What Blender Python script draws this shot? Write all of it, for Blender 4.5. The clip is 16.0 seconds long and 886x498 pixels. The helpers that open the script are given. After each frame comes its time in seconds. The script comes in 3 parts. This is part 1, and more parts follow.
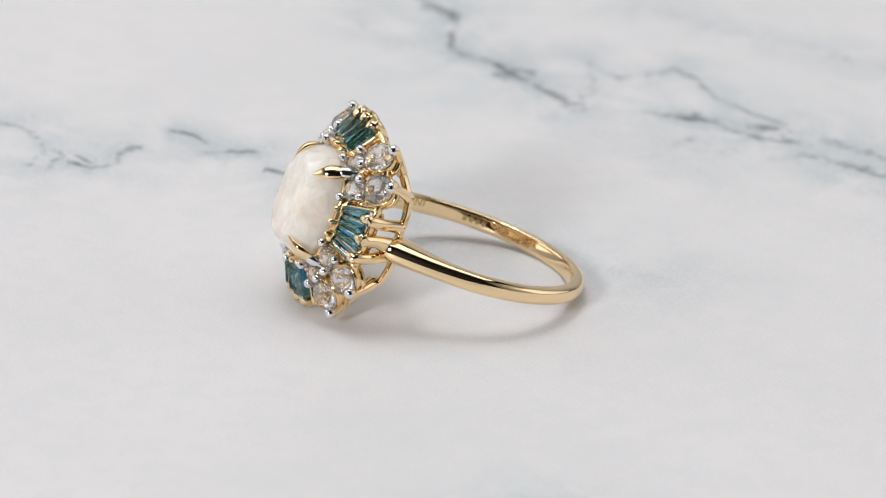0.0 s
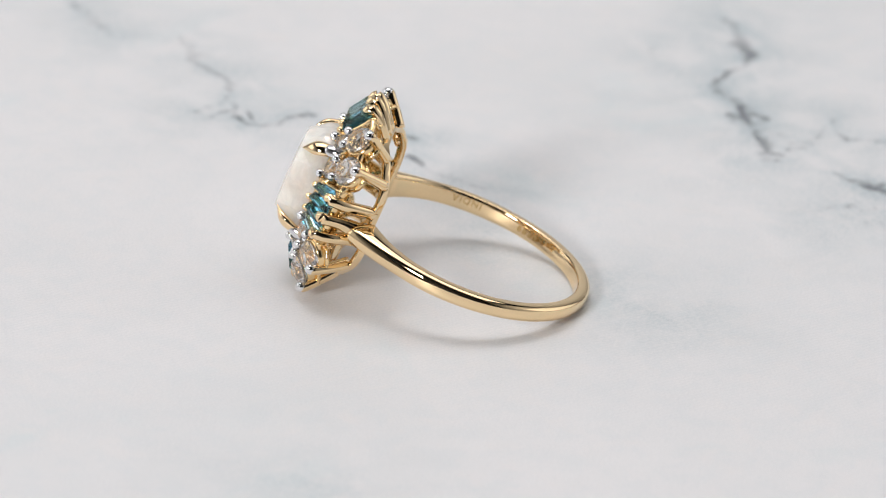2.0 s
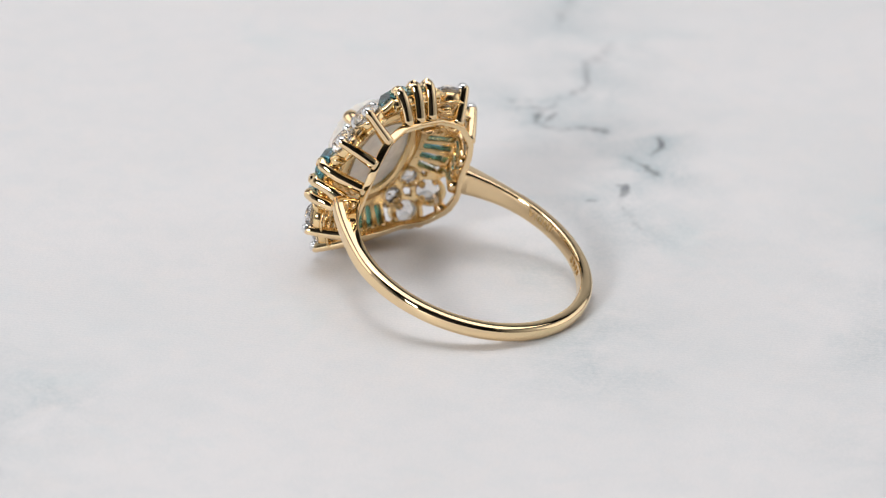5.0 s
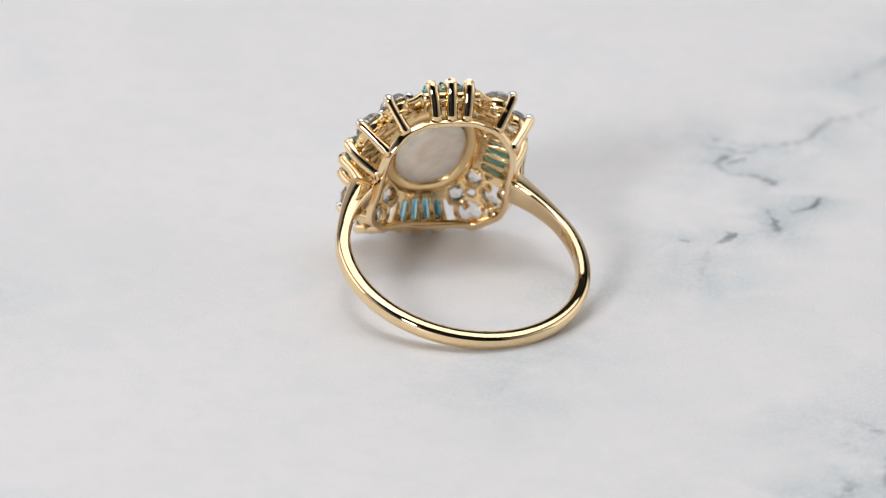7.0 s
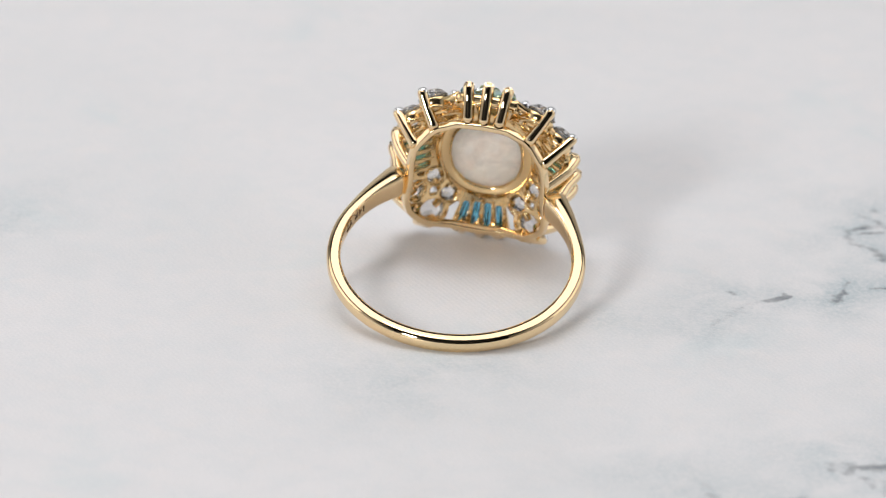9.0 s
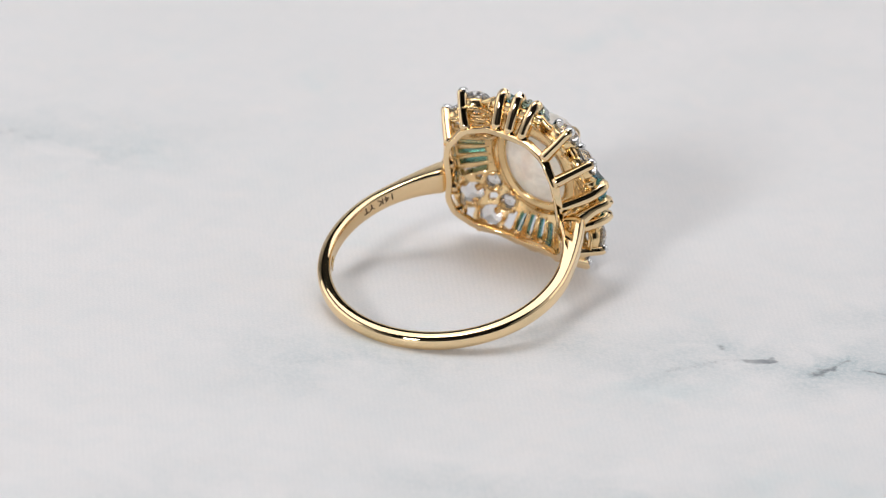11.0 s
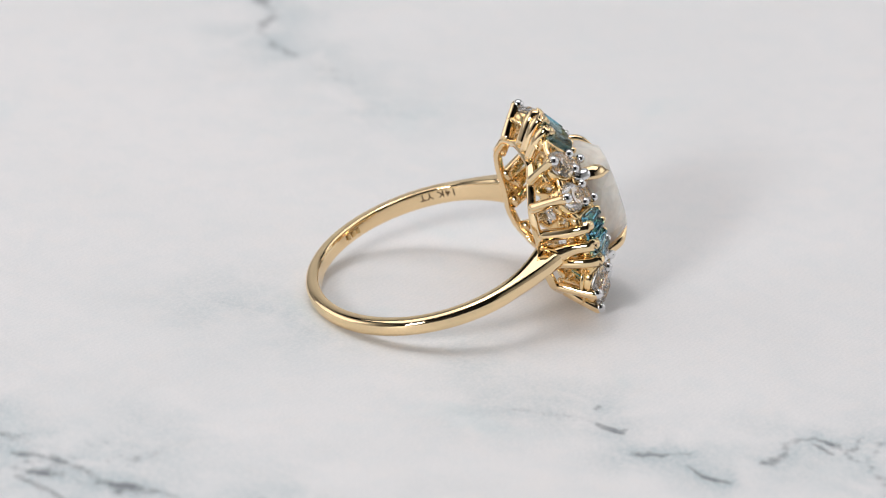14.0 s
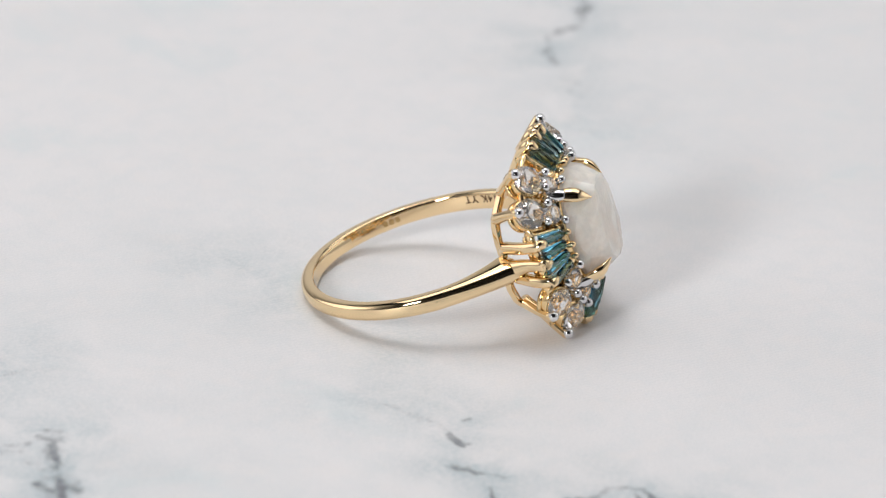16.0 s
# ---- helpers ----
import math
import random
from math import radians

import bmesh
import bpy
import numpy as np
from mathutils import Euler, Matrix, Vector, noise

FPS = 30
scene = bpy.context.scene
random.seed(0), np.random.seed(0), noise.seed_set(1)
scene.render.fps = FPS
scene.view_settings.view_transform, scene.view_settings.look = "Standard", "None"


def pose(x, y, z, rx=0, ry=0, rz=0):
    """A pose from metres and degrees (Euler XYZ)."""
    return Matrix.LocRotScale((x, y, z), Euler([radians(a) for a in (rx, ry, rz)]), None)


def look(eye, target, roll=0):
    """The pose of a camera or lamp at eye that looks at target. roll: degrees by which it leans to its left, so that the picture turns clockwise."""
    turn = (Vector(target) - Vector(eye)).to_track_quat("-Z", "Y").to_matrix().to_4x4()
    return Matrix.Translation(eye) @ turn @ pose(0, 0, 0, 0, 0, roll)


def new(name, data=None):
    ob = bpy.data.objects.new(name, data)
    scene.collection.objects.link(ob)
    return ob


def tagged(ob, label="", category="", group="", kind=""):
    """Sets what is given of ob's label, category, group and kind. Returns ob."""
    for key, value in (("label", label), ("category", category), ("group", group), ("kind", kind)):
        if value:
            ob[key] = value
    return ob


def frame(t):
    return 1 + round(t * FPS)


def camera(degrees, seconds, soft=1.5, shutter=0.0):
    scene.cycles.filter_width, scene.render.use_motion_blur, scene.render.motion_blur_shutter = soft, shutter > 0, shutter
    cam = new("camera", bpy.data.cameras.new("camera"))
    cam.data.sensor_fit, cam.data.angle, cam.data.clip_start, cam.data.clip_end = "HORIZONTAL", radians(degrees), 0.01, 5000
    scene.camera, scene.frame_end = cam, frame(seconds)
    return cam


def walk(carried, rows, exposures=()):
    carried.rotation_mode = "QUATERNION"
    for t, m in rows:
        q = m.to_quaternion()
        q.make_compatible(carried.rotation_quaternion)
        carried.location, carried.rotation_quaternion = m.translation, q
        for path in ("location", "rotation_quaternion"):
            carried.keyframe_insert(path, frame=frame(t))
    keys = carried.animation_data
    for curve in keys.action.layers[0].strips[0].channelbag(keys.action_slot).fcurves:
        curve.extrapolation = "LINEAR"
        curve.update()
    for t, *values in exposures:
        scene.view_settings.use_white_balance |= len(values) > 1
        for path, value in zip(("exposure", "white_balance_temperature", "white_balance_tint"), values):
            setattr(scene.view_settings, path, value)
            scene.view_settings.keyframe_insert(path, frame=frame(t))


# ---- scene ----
# The camera stands still on a tripod; the board turns under it.
EYE = Vector((-0.00035, -0.386, 0.17551))
PITCH = 0.4195
AIM = EYE + Vector((0, math.cos(PITCH), -math.sin(PITCH)))
cam = camera(8.97, 16.0, soft=1.1)
cam.data.dof.use_dof, cam.data.dof.focus_distance, cam.data.dof.aperture_fstop = True, 0.4185, 44.0
walk(cam, [(0.0, look(EYE, AIM, 3.02)), (16.0, look(EYE, AIM, 3.02))])

MM = 0.001
TURN = 13.12  # degrees a second, clockwise from above

# ---- light ----
world = bpy.data.worlds.new("studio_world")
scene.world = world
world.use_nodes = True
world.node_tree.nodes["Background"].inputs[0].default_value = (0.9, 0.95, 1.0, 1)
world.node_tree.nodes["Background"].inputs[1].default_value = 0.25


def softbox(name, eye, target, sx, sy, watts, colour):
    data = bpy.data.lights.new(name, "AREA")
    data.shape, data.size, data.size_y = "RECTANGLE", sx, sy
    data.energy, data.color = watts, colour
    ob = new(name, data)
    ob.matrix_world = look(eye, target)
    return ob


softbox("softbox_above", (-0.10, 0.05, 0.69), (0, 0, 0), 0.16, 0.15, 0.7, (1.0, 0.99, 0.995))
softbox("softbox_key", (-0.42, -0.68, 0.365), (0, 0, 0.0), 0.16, 0.16, 3.8, (1.0, 0.985, 0.985))
softbox("softbox_ceiling", (0.0, 0.2, 0.88), (0, 0.2, 0), 1.3, 0.75, 4.95, (1.0, 0.99, 0.995))
# Two weak side fills, added only to brighten the gold and stones.
softbox("added_fill_west", (-0.65, 0.13, 0.26), (0, 0, 0.0), 0.6, 0.38, 0.68, (1.0, 0.985, 0.985))
softbox("added_fill_east", (0.62, 0.2, 0.25), (0, 0, 0.0), 0.6, 0.38, 0.42, (1.0, 0.985, 0.985))
scene.view_settings.exposure = 0.0


# ---- materials ----
def material(name):
    m = bpy.data.materials.new(name)
    m.use_nodes = True
    nt = m.node_tree
    return m, nt, nt.nodes["Principled BSDF"]


def node(nt, kind, **values):
    n = nt.nodes.new(kind)
    for key, value in values.items():
        n.inputs[key.replace("_", " ")].default_value = value
    return n


def metal(name, colour, rough, grain=900.0, bump=0.02):
    m, nt, b = material(name)
    b.inputs["Metallic"].default_value = 1.0
    co = node(nt, "ShaderNodeTexCoord")
    fine = node(nt, "ShaderNodeTexNoise", Scale=grain, Detail=4.0)
    wide = node(nt, "ShaderNodeTexNoise", Scale=grain * 0.3, Detail=3.0)
    nt.links.new(co.outputs["Object"], fine.inputs["Vector"])
    nt.links.new(co.outputs["Object"], wide.inputs["Vector"])
    ramp = node(nt, "ShaderNodeMapRange")
    ramp.inputs["To Min"].default_value, ramp.inputs["To Max"].default_value = rough * 0.6, rough * 1.6
    nt.links.new(fine.outputs["Fac"], ramp.inputs["Value"])
    nt.links.new(ramp.outputs["Result"], b.inputs["Roughness"])
    mix = node(nt, "ShaderNodeMix")
    mix.data_type = "RGBA"
    mix.inputs[6].default_value = (*[c * 0.94 for c in colour], 1)
    mix.inputs[7].default_value = (*[min(1, c * 1.04) for c in colour], 1)
    nt.links.new(wide.outputs["Fac"], mix.inputs[0])
    nt.links.new(mix.outputs[2], b.inputs["Base Color"])
    bmp = node(nt, "ShaderNodeBump", Strength=bump, Distance=0.00005)
    nt.links.new(wide.outputs["Fac"], bmp.inputs["Height"])
    nt.links.new(bmp.outputs["Normal"], b.inputs["Normal"])
    return m


def gem(name, colour, ior, clear=1.0):
    m, nt, b = material(name)
    b.inputs["Base Color"].default_value = (*colour, 1)
    b.inputs["Transmission Weight"].default_value = clear
    b.inputs["IOR"].default_value = ior
    b.inputs["Roughness"].default_value = 0.0
    return m


GOLD = metal("yellow_gold", (0.955, 0.732, 0.44), 0.04, 900.0, 0.012)
# Inner gold: deeper yellow paints in light bounced between faces; rougher to spread highlights.
GOLD_IN = metal("yellow_gold_inner_bounce", (0.96, 0.715, 0.385), 0.16, 1500.0, 0.08)
RHODIUM = metal("white_rhodium", (0.80, 0.80, 0.81), 0.08)
# The 7 % diffuse white stands in for light sparkling back from the facets.
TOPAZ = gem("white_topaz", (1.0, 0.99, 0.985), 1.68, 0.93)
TEAL = gem("blue_topaz", (0.18, 0.56, 0.76), 1.6)
TEAL_GREY = gem("grey_blue_topaz", (0.36, 0.55, 0.57), 1.6)


def moonstone_material():
    m, nt, b = material("milky_moonstone")
    co = node(nt, "ShaderNodeTexCoord")
    veil = node(nt, "ShaderNodeTexNoise", Scale=230.0, Detail=7.0, Roughness=0.65, Distortion=1.5)
    nt.links.new(co.outputs["Object"], veil.inputs["Vector"])
    mix = node(nt, "ShaderNodeMix")
    mix.data_type = "RGBA"
    mix.inputs[6].default_value = (0.90, 0.755, 0.65, 1)
    mix.inputs[7].default_value = (0.98, 0.875, 0.785, 1)
    veils = node(nt, "ShaderNodeMapRange")
    veils.inputs["From Min"].default_value, veils.inputs["From Max"].default_value = 0.33, 0.55
    nt.links.new(veil.outputs["Fac"], veils.inputs["Value"])
    nt.links.new(veils.outputs["Result"], mix.inputs[0])
    nt.links.new(mix.outputs[2], b.inputs["Base Color"])
    b.inputs["Roughness"].default_value = 0.1
    b.inputs["IOR"].default_value = 1.53
    bmp = node(nt, "ShaderNodeBump", Strength=0.3, Distance=0.00012)
    nt.links.new(veil.outputs["Fac"], bmp.inputs["Height"])
    nt.links.new(bmp.outputs["Normal"], b.inputs["Normal"])
    cloud = node(nt, "ShaderNodeTexNoise", Scale=520.0, Detail=5.0, Roughness=0.6, Distortion=0.8)
    nt.links.new(co.outputs["Object"], cloud.inputs["Vector"])
    clear = node(nt, "ShaderNodeMapRange")
    for key, value in (("From Min", 0.38), ("From Max", 0.62), ("To Min", 0.2), ("To Max", 0.06)):
        clear.inputs[key].default_value = value
    nt.links.new(cloud.outputs["Fac"], clear.inputs["Value"])
    nt.links.new(clear.outputs["Result"], b.inputs["Transmission Weight"])
    b.inputs["Subsurface Weight"].default_value = 1.0
    b.inputs["Subsurface Radius"].default_value = (0.8, 0.9, 1.0)
    b.inputs["Subsurface Scale"].default_value = 0.0045
    return m


MOON = moonstone_material()


def plain(name, colour, rough):
    m, nt, b = material(name)
    co = node(nt, "ShaderNodeTexCoord")
    n = node(nt, "ShaderNodeTexNoise", Scale=9.0, Detail=6.0)
    nt.links.new(co.outputs["Object"], n.inputs["Vector"])
    mix = node(nt, "ShaderNodeMix")
    mix.data_type = "RGBA"
    mix.inputs[6].default_value = (*[c * 0.9 for c in colour], 1)
    mix.inputs[7].default_value = (*[c * 1.08 for c in colour], 1)
    nt.links.new(n.outputs["Fac"], mix.inputs[0])
    nt.links.new(mix.outputs[2], b.inputs["Base Color"])
    b.inputs["Roughness"].default_value = rough
    return m


ENGRAVED = plain("engraved_dark_gold", (0.13, 0.07, 0.025), 0.5)
WORN = metal("worn_engraved_gold", (0.70, 0.50, 0.24), 0.3, 2500.0, 0.3)


def marble_material():
    m, nt, b = material("printed_marble_vinyl")
    link = nt.links.new
    co = node(nt, "ShaderNodeTexCoord")
    at = node(nt, "ShaderNodeAttribute")
    at.attribute_name = "vein"
    sep = node(nt, "ShaderNodeSeparateColor")
    link(at.outputs["Color"], sep.inputs["Color"])

    def noise_at(scale, detail, rough=0.55, distortion=0.0):
        n = node(nt, "ShaderNodeTexNoise", Scale=scale, Detail=detail, Roughness=rough, Distortion=distortion)
        link(co.outputs["Object"], n.inputs["Vector"])
        return n.outputs["Fac"]

    def math_of(op, a, c):
        n = nt.nodes.new("ShaderNodeMath")
        n.operation = op
        for i, v in enumerate((a, c)):
            if isinstance(v, (int, float)):
                n.inputs[i].default_value = v
            else:
                link(v, n.inputs[i])
        return n.outputs[0]

    def ranged(v, a, c, lo=0.0, hi=1.0):
        n = nt.nodes.new("ShaderNodeMapRange")
        n.interpolation_type = "SMOOTHSTEP"
        link(v, n.inputs["Value"])
        for key, val in (("From Min", a), ("From Max", c), ("To Min", lo), ("To Max", hi)):
            n.inputs[key].default_value = val
        return n.outputs["Result"]

    def blend(fac, a, c):
        n = nt.nodes.new("ShaderNodeMix")
        n.data_type = "RGBA"
        link(fac, n.inputs[0])
        for i, v in ((6, a), (7, c)):
            if isinstance(v, tuple):
                n.inputs[i].default_value = (*v, 1)
            else:
                link(v, n.inputs[i])
        return n.outputs[2]

    fine = noise_at(1100.0, 6.0, 0.7)
    grain = noise_at(5200.0, 3.0, 0.6)
    mid = noise_at(210.0, 5.0, 0.6, 0.6)
    wide = noise_at(38.0, 5.0, 0.6, 0.8)
    tint = noise_at(70.0, 4.0, 0.6, 0.5)
    # white ground with wide pale grey and teal clouds
    base = blend(ranged(wide, 0.35, 0.7), (0.80, 0.785, 0.792), (0.76, 0.755, 0.763))
    base = blend(math_of("MULTIPLY", ranged(tint, 0.56, 0.74), 0.55), base, (0.66, 0.73, 0.75))
    # small mottling of the print
    spots = noise_at(420.0, 4.0, 0.6, 0.3)
    base = blend(math_of("MULTIPLY", ranged(spots, 0.42, 0.66), 0.32), base, (0.71, 0.735, 0.755))
    warm = noise_at(260.0, 4.0, 0.6, 0.4)
    base = blend(math_of("MULTIPLY", ranged(warm, 0.5, 0.7), 0.28), base, (0.84, 0.79, 0.775))
    # soft smoke along the veins
    soft = math_of("MULTIPLY", sep.outputs["Green"], ranged(mid, 0.28, 0.62, 0.15, 1.0))
    speck = noise_at(2400.0, 4.0, 0.75)
    soft = math_of("MULTIPLY", soft, ranged(speck, 0.3, 0.66, 0.45, 1.35))
    base = blend(math_of("MULTIPLY", soft, 1.0), base, (0.45, 0.525, 0.555))
    # the dark core, broken up
    core = math_of("ADD", sep.outputs["Red"], math_of("MULTIPLY", math_of("SUBTRACT", fine, 0.5), 1.5))
    core = math_of("MULTIPLY", ranged(core, 0.22, 0.9), ranged(sep.outputs["Red"], 0.05, 0.3))
    core = math_of("MULTIPLY", core, ranged(mid, 0.25, 0.6, 0.35, 1.0))
    base = blend(core, base, (0.17, 0.18, 0.2))
    base = blend(math_of("MULTIPLY", ranged(grain, 0.35, 0.7), 0.14), base, (0.45, 0.47, 0.5))
    dust = node(nt, "ShaderNodeTexVoronoi", Scale=64.0)
    link(co.outputs["Object"], dust.inputs["Vector"])
    base = blend(math_of("MULTIPLY", ranged(dust.outputs["Distance"], 0.004, 0.009, 1.0, 0.0), 0.55), base, (0.2, 0.2, 0.2))
    b.inputs["Roughness"].default_value = 0.5
    b.inputs["Specular IOR Level"].default_value = 0.3
    # woven grain of the print
    wave = node(nt, "ShaderNodeTexWave", Scale=1100.0, Distortion=2.5, Detail=2.0)
    wave.bands_direction = "DIAGONAL"
    link(co.outputs["Object"], wave.inputs["Vector"])
    base = blend(math_of("MULTIPLY", wave.outputs["Fac"], 0.05), base, (0.5, 0.52, 0.55))
    link(base, b.inputs["Base Color"])
    height = math_of("ADD", math_of("MULTIPLY", wave.outputs["Fac"], 0.4), fine)
    bmp = node(nt, "ShaderNodeBump", Strength=0.2, Distance=0.00006)
    link(height, bmp.inputs["Height"])
    link(bmp.outputs["Normal"], b.inputs["Normal"])
    return m


MARBLE = marble_material()
WALL = plain("white_studio_wall", (0.85, 0.85, 0.85), 0.9)
# DARK and CEIL cover unseen surfaces that give the gold its black reflections.
DARK = plain("dark_reflection_wall", (0.015, 0.015, 0.016), 0.9)
SIDE = plain("pale_bounce_wall", (0.8, 0.8, 0.8), 0.9)
CEIL = plain("dark_reflection_ceiling", (0.04, 0.04, 0.04), 0.9)
TABLE = plain("grey_table_laminate", (0.4, 0.39, 0.38), 0.6)


# ---- mesh helpers ----
def finish(name, bm, mat, parent=None, smooth=True, label=""):
    me = bpy.data.meshes.new(name)
    bmesh.ops.recalc_face_normals(bm, faces=bm.faces)
    bm.to_mesh(me)
    bm.free()
    me.materials.append(mat)
    me.polygons.foreach_set("use_smooth", [smooth] * len(me.polygons))
    ob = new(name, me)
    if parent:
        ob.parent = parent
    return tagged(ob, label)


def part(name, bm, mat, parent, label="", smooth=True):
    return finish(name, bm, mat, parent, smooth, label)


def again(ob, m=None, parent=None):
    """Another part on the same mesh."""
    o = new(ob.name.split(".")[0], ob.data)
    o.parent = parent or ob.parent
    if m is not None:
        o.matrix_basis = m
    if "label" in ob:
        tagged(o, ob["label"])
    return o


def loft(rings, closed=False, caps=True):
    """Skin through rings of points of one count, in millimetres."""
    bm = bmesh.new()
    rows = [[bm.verts.new(Vector(p) * MM) for p in ring] for ring in rings]
    n = len(rows[0])
    pairs = list(zip(rows, rows[1:])) + ([(rows[-1], rows[0])] if closed else [])
    for a, c in pairs:
        for i in range(n):
            j = (i + 1) % n
            bm.faces.new((a[i], a[j], c[j], c[i]))
    if caps and not closed:
        bm.faces.new(rows[0])
        bm.faces.new(rows[-1])
    return bm


def spline(points, steps):
    """Smooth curve through points (Catmull-Rom)."""
    p = [Vector(q) for q in points]
    p = [p[0] * 2 - p[1]] + p + [p[-1] * 2 - p[-2]]
    out = []
    for i in range(1, len(p) - 2):
        for k in range(steps):
            t = k / steps
            a, b, c, d = p[i - 1:i + 3]
            out.append(0.5 * ((2 * b) + (c - a) * t + (2 * a - 5 * b + 4 * c - d) * t * t + (3 * b - a - 3 * c + d) * t ** 3))
    out.append(p[-2])
    return out


def rod(points, radii, sides=12, steps=5, flat=1.0, up=(0, 1, 0), round_end=True):
    """A tapered rod along a smooth line; flat: its thickness against its width."""
    line = spline(points, steps)
    rr = [v.x for v in spline([(r, 0, 0) for r in radii], steps)]
    if round_end:
        way = (line[-1] - line[-2]).normalized()
        end, r = line[-1], rr[-1]
        for a in (30, 55, 75, 87):
            line.append(end + way * r * math.sin(radians(a)))
            rr.append(r * math.cos(radians(a)))
    rings = []
    for i, c in enumerate(line):
        way = (line[min(i + 1, len(line) - 1)] - line[max(i - 1, 0)]).normalized()
        side = way.cross(Vector(up)).normalized()
        top = side.cross(way).normalized()
        rings.append([c + side * math.cos(a) * rr[i] + top * math.sin(a) * rr[i] * flat
                      for a in [2 * math.pi * k / sides for k in range(sides)]])
    return loft(rings)


def hull(points):
    bm = bmesh.new()
    for p in points:
        bm.verts.new(Vector(p) * MM)
    bmesh.ops.convex_hull(bm, input=bm.verts)
    bmesh.ops.dissolve_limit(bm, angle_limit=0.01, verts=bm.verts, edges=bm.edges)
    return bm


def ball(radius, centre=(0, 0, 0), squash=1.0):
    bm = bmesh.new()
    bmesh.ops.create_uvsphere(bm, u_segments=16, v_segments=10, radius=radius * MM)
    for v in bm.verts:
        v.co = Vector((v.co.x, v.co.y, v.co.z * squash)) + Vector(centre) * MM
    return bm


def box(x0, x1, y0, y1, z0, z1, bevel=0.0):
    bm = bmesh.new()
    bmesh.ops.create_cube(bm, size=1)
    for v in bm.verts:
        v.co = Vector(((x0 + x1) / 2 + v.co.x * (x1 - x0), (y0 + y1) / 2 + v.co.y * (y1 - y0), (z0 + z1) / 2 + v.co.z * (z1 - z0)))
    if bevel:
        bmesh.ops.bevel(bm, geom=bm.edges[:], offset=bevel, segments=2, affect="EDGES")
    return bm


# ---- the room and the table ----
def room():
    # Unseen enclosure; its north, east and west walls are pale to bounce fill light.
    r, h, low = 0.8, 0.9, -0.75
    tagged(finish("wall_north", box(-r, r, r, r + 0.1, low, h), WALL), "unseen white wall added to bounce light", kind="structure")
    # Out of view: south wall and ceiling are kept dark to shape reflections.
    tagged(finish("wall_south", box(-r, r, -r - 0.1, -r, low, h), DARK), "unseen black wall added for dark reflections in the gold", kind="structure")
    tagged(finish("wall_east", box(r, r + 0.1, -r - 0.1, r + 0.1, low, h), WALL), "unseen white wall added to bounce light", kind="structure")
    tagged(finish("wall_west", box(-r - 0.1, -r, -r - 0.1, r + 0.1, low, h), SIDE), "unseen pale wall added to bounce light", kind="structure")
    tagged(finish("ceiling", box(-r - 0.1, r + 0.1, -r - 0.1, r + 0.1, h, h + 0.1), CEIL), "unseen dark ceiling added for dark reflections in the gold", kind="structure")
    tagged(finish("floor", box(-r - 0.1, r + 0.1, -r - 0.1, r + 0.1, low - 0.1, low), WALL), "plain white studio floor", kind="structure")
    t = new("table")
    tagged(t, "grey laminate table under the turning board", "table")
    part("tabletop", box(-0.5, 0.5, -0.3, 0.5, -0.045, -0.015, 0.003), TABLE, t, smooth=False)
    leg = part("leg", box(-0.48, -0.44, -0.28, -0.24, -0.75, -0.045, 0.002), TABLE, t, smooth=False)
    for dx, dy in ((0.92, 0), (0, 0.72), (0.92, 0.72)):
        again(leg, pose(dx, dy, 0))


room()


# ---- the marble board ----
VEINS = []


def vein(width, dark, *xy):
    VEINS.append((width, dark, list(zip(xy[::2], xy[1::2]))))


vein(0.45, 0.95, 62.0, -10.5, 57.7, -12.5, 55.2, -14.1, 51.7, -13.8, 48.1, -12.1, 45.5, -13.2, 43.1, -15.5)
vein(0.32, 1.15, 43.3, -15.3, 41.7, -15.6, 39.3, -17.0, 36.7, -17.9, 34.6, -18.7, 34.3, -19.6)
vein(0.32, 0.85, 42.2, -16.2, 41.0, -17.7)
vein(0.32, 0.85, 39.3, -17.1, 38.3, -18.9)
vein(0.3, 0.45, 36.6, -22.0, 35.2, -20.0)
vein(0.25, 0.4, 48.1, -12.1, 48.1, -9.7, 49.5, -7.9, 52.0, -6.0, 55.8, -6.4)
vein(0.36, 0.7, 43.4, -22.8, 41.3, -23.3, 39.5, -25.1, 40.4, -27.3, 40.9, -29.8, 37.7, -30.7, 34.5, -31.0, 31.0, -32.8, 27.5, -35.6)
vein(0.5, 0.4, 43.4, -22.8, 40.1, -22.1, 38.3, -22.3, 36.3, -20.4)
vein(0.45, 1.05, 31.0, -25.7, 29.9, -28.6, 28.3, -30.0, 25.9, -32.0, 24.3, -35.0)
vein(0.4, 0.65, 32.0, -24.4, 31.0, -26.9, 29.1, -29.1, 27.4, -31.6)
vein(1.0, 0.5, 31.4, -25.2, 29.8, -28.7, 27.9, -31.6, 24.6, -34.0)
vein(0.6, 0.3, 27.9, -27.4, 26.4, -30.4, 24.3, -32.5)
vein(0.75, 0.78, 24.8, -33.2, 21.7, -34.6, 19.4, -37.2, 17.1, -40.2, 15.6, -43.2)
vein(0.7, 0.75, 28.0, -32.3, 25.7, -36.9, 23.1, -38.9, 19.9, -41.2)
vein(0.5, 0.4, 54.9, -30.3, 47.7, -36.7, 43.2, -42.8, 38.9, -47.2)
vein(0.5, 0.3, 24.5, -27.6, 26.5, -28.2)
vein(0.45, 0.62, 38.2, 29.6, 36.5, 27.4, 34.8, 25.6, 31.5, 25.0, 27.9, 26.8)
vein(0.4, 0.5, 31.3, 24.9, 27.7, 23.8)
vein(0.3, 0.85, 30.1, 17.7, 29.3, 19.2, 27.1, 21.2, 26.9, 22.5, 27.8, 23.5)
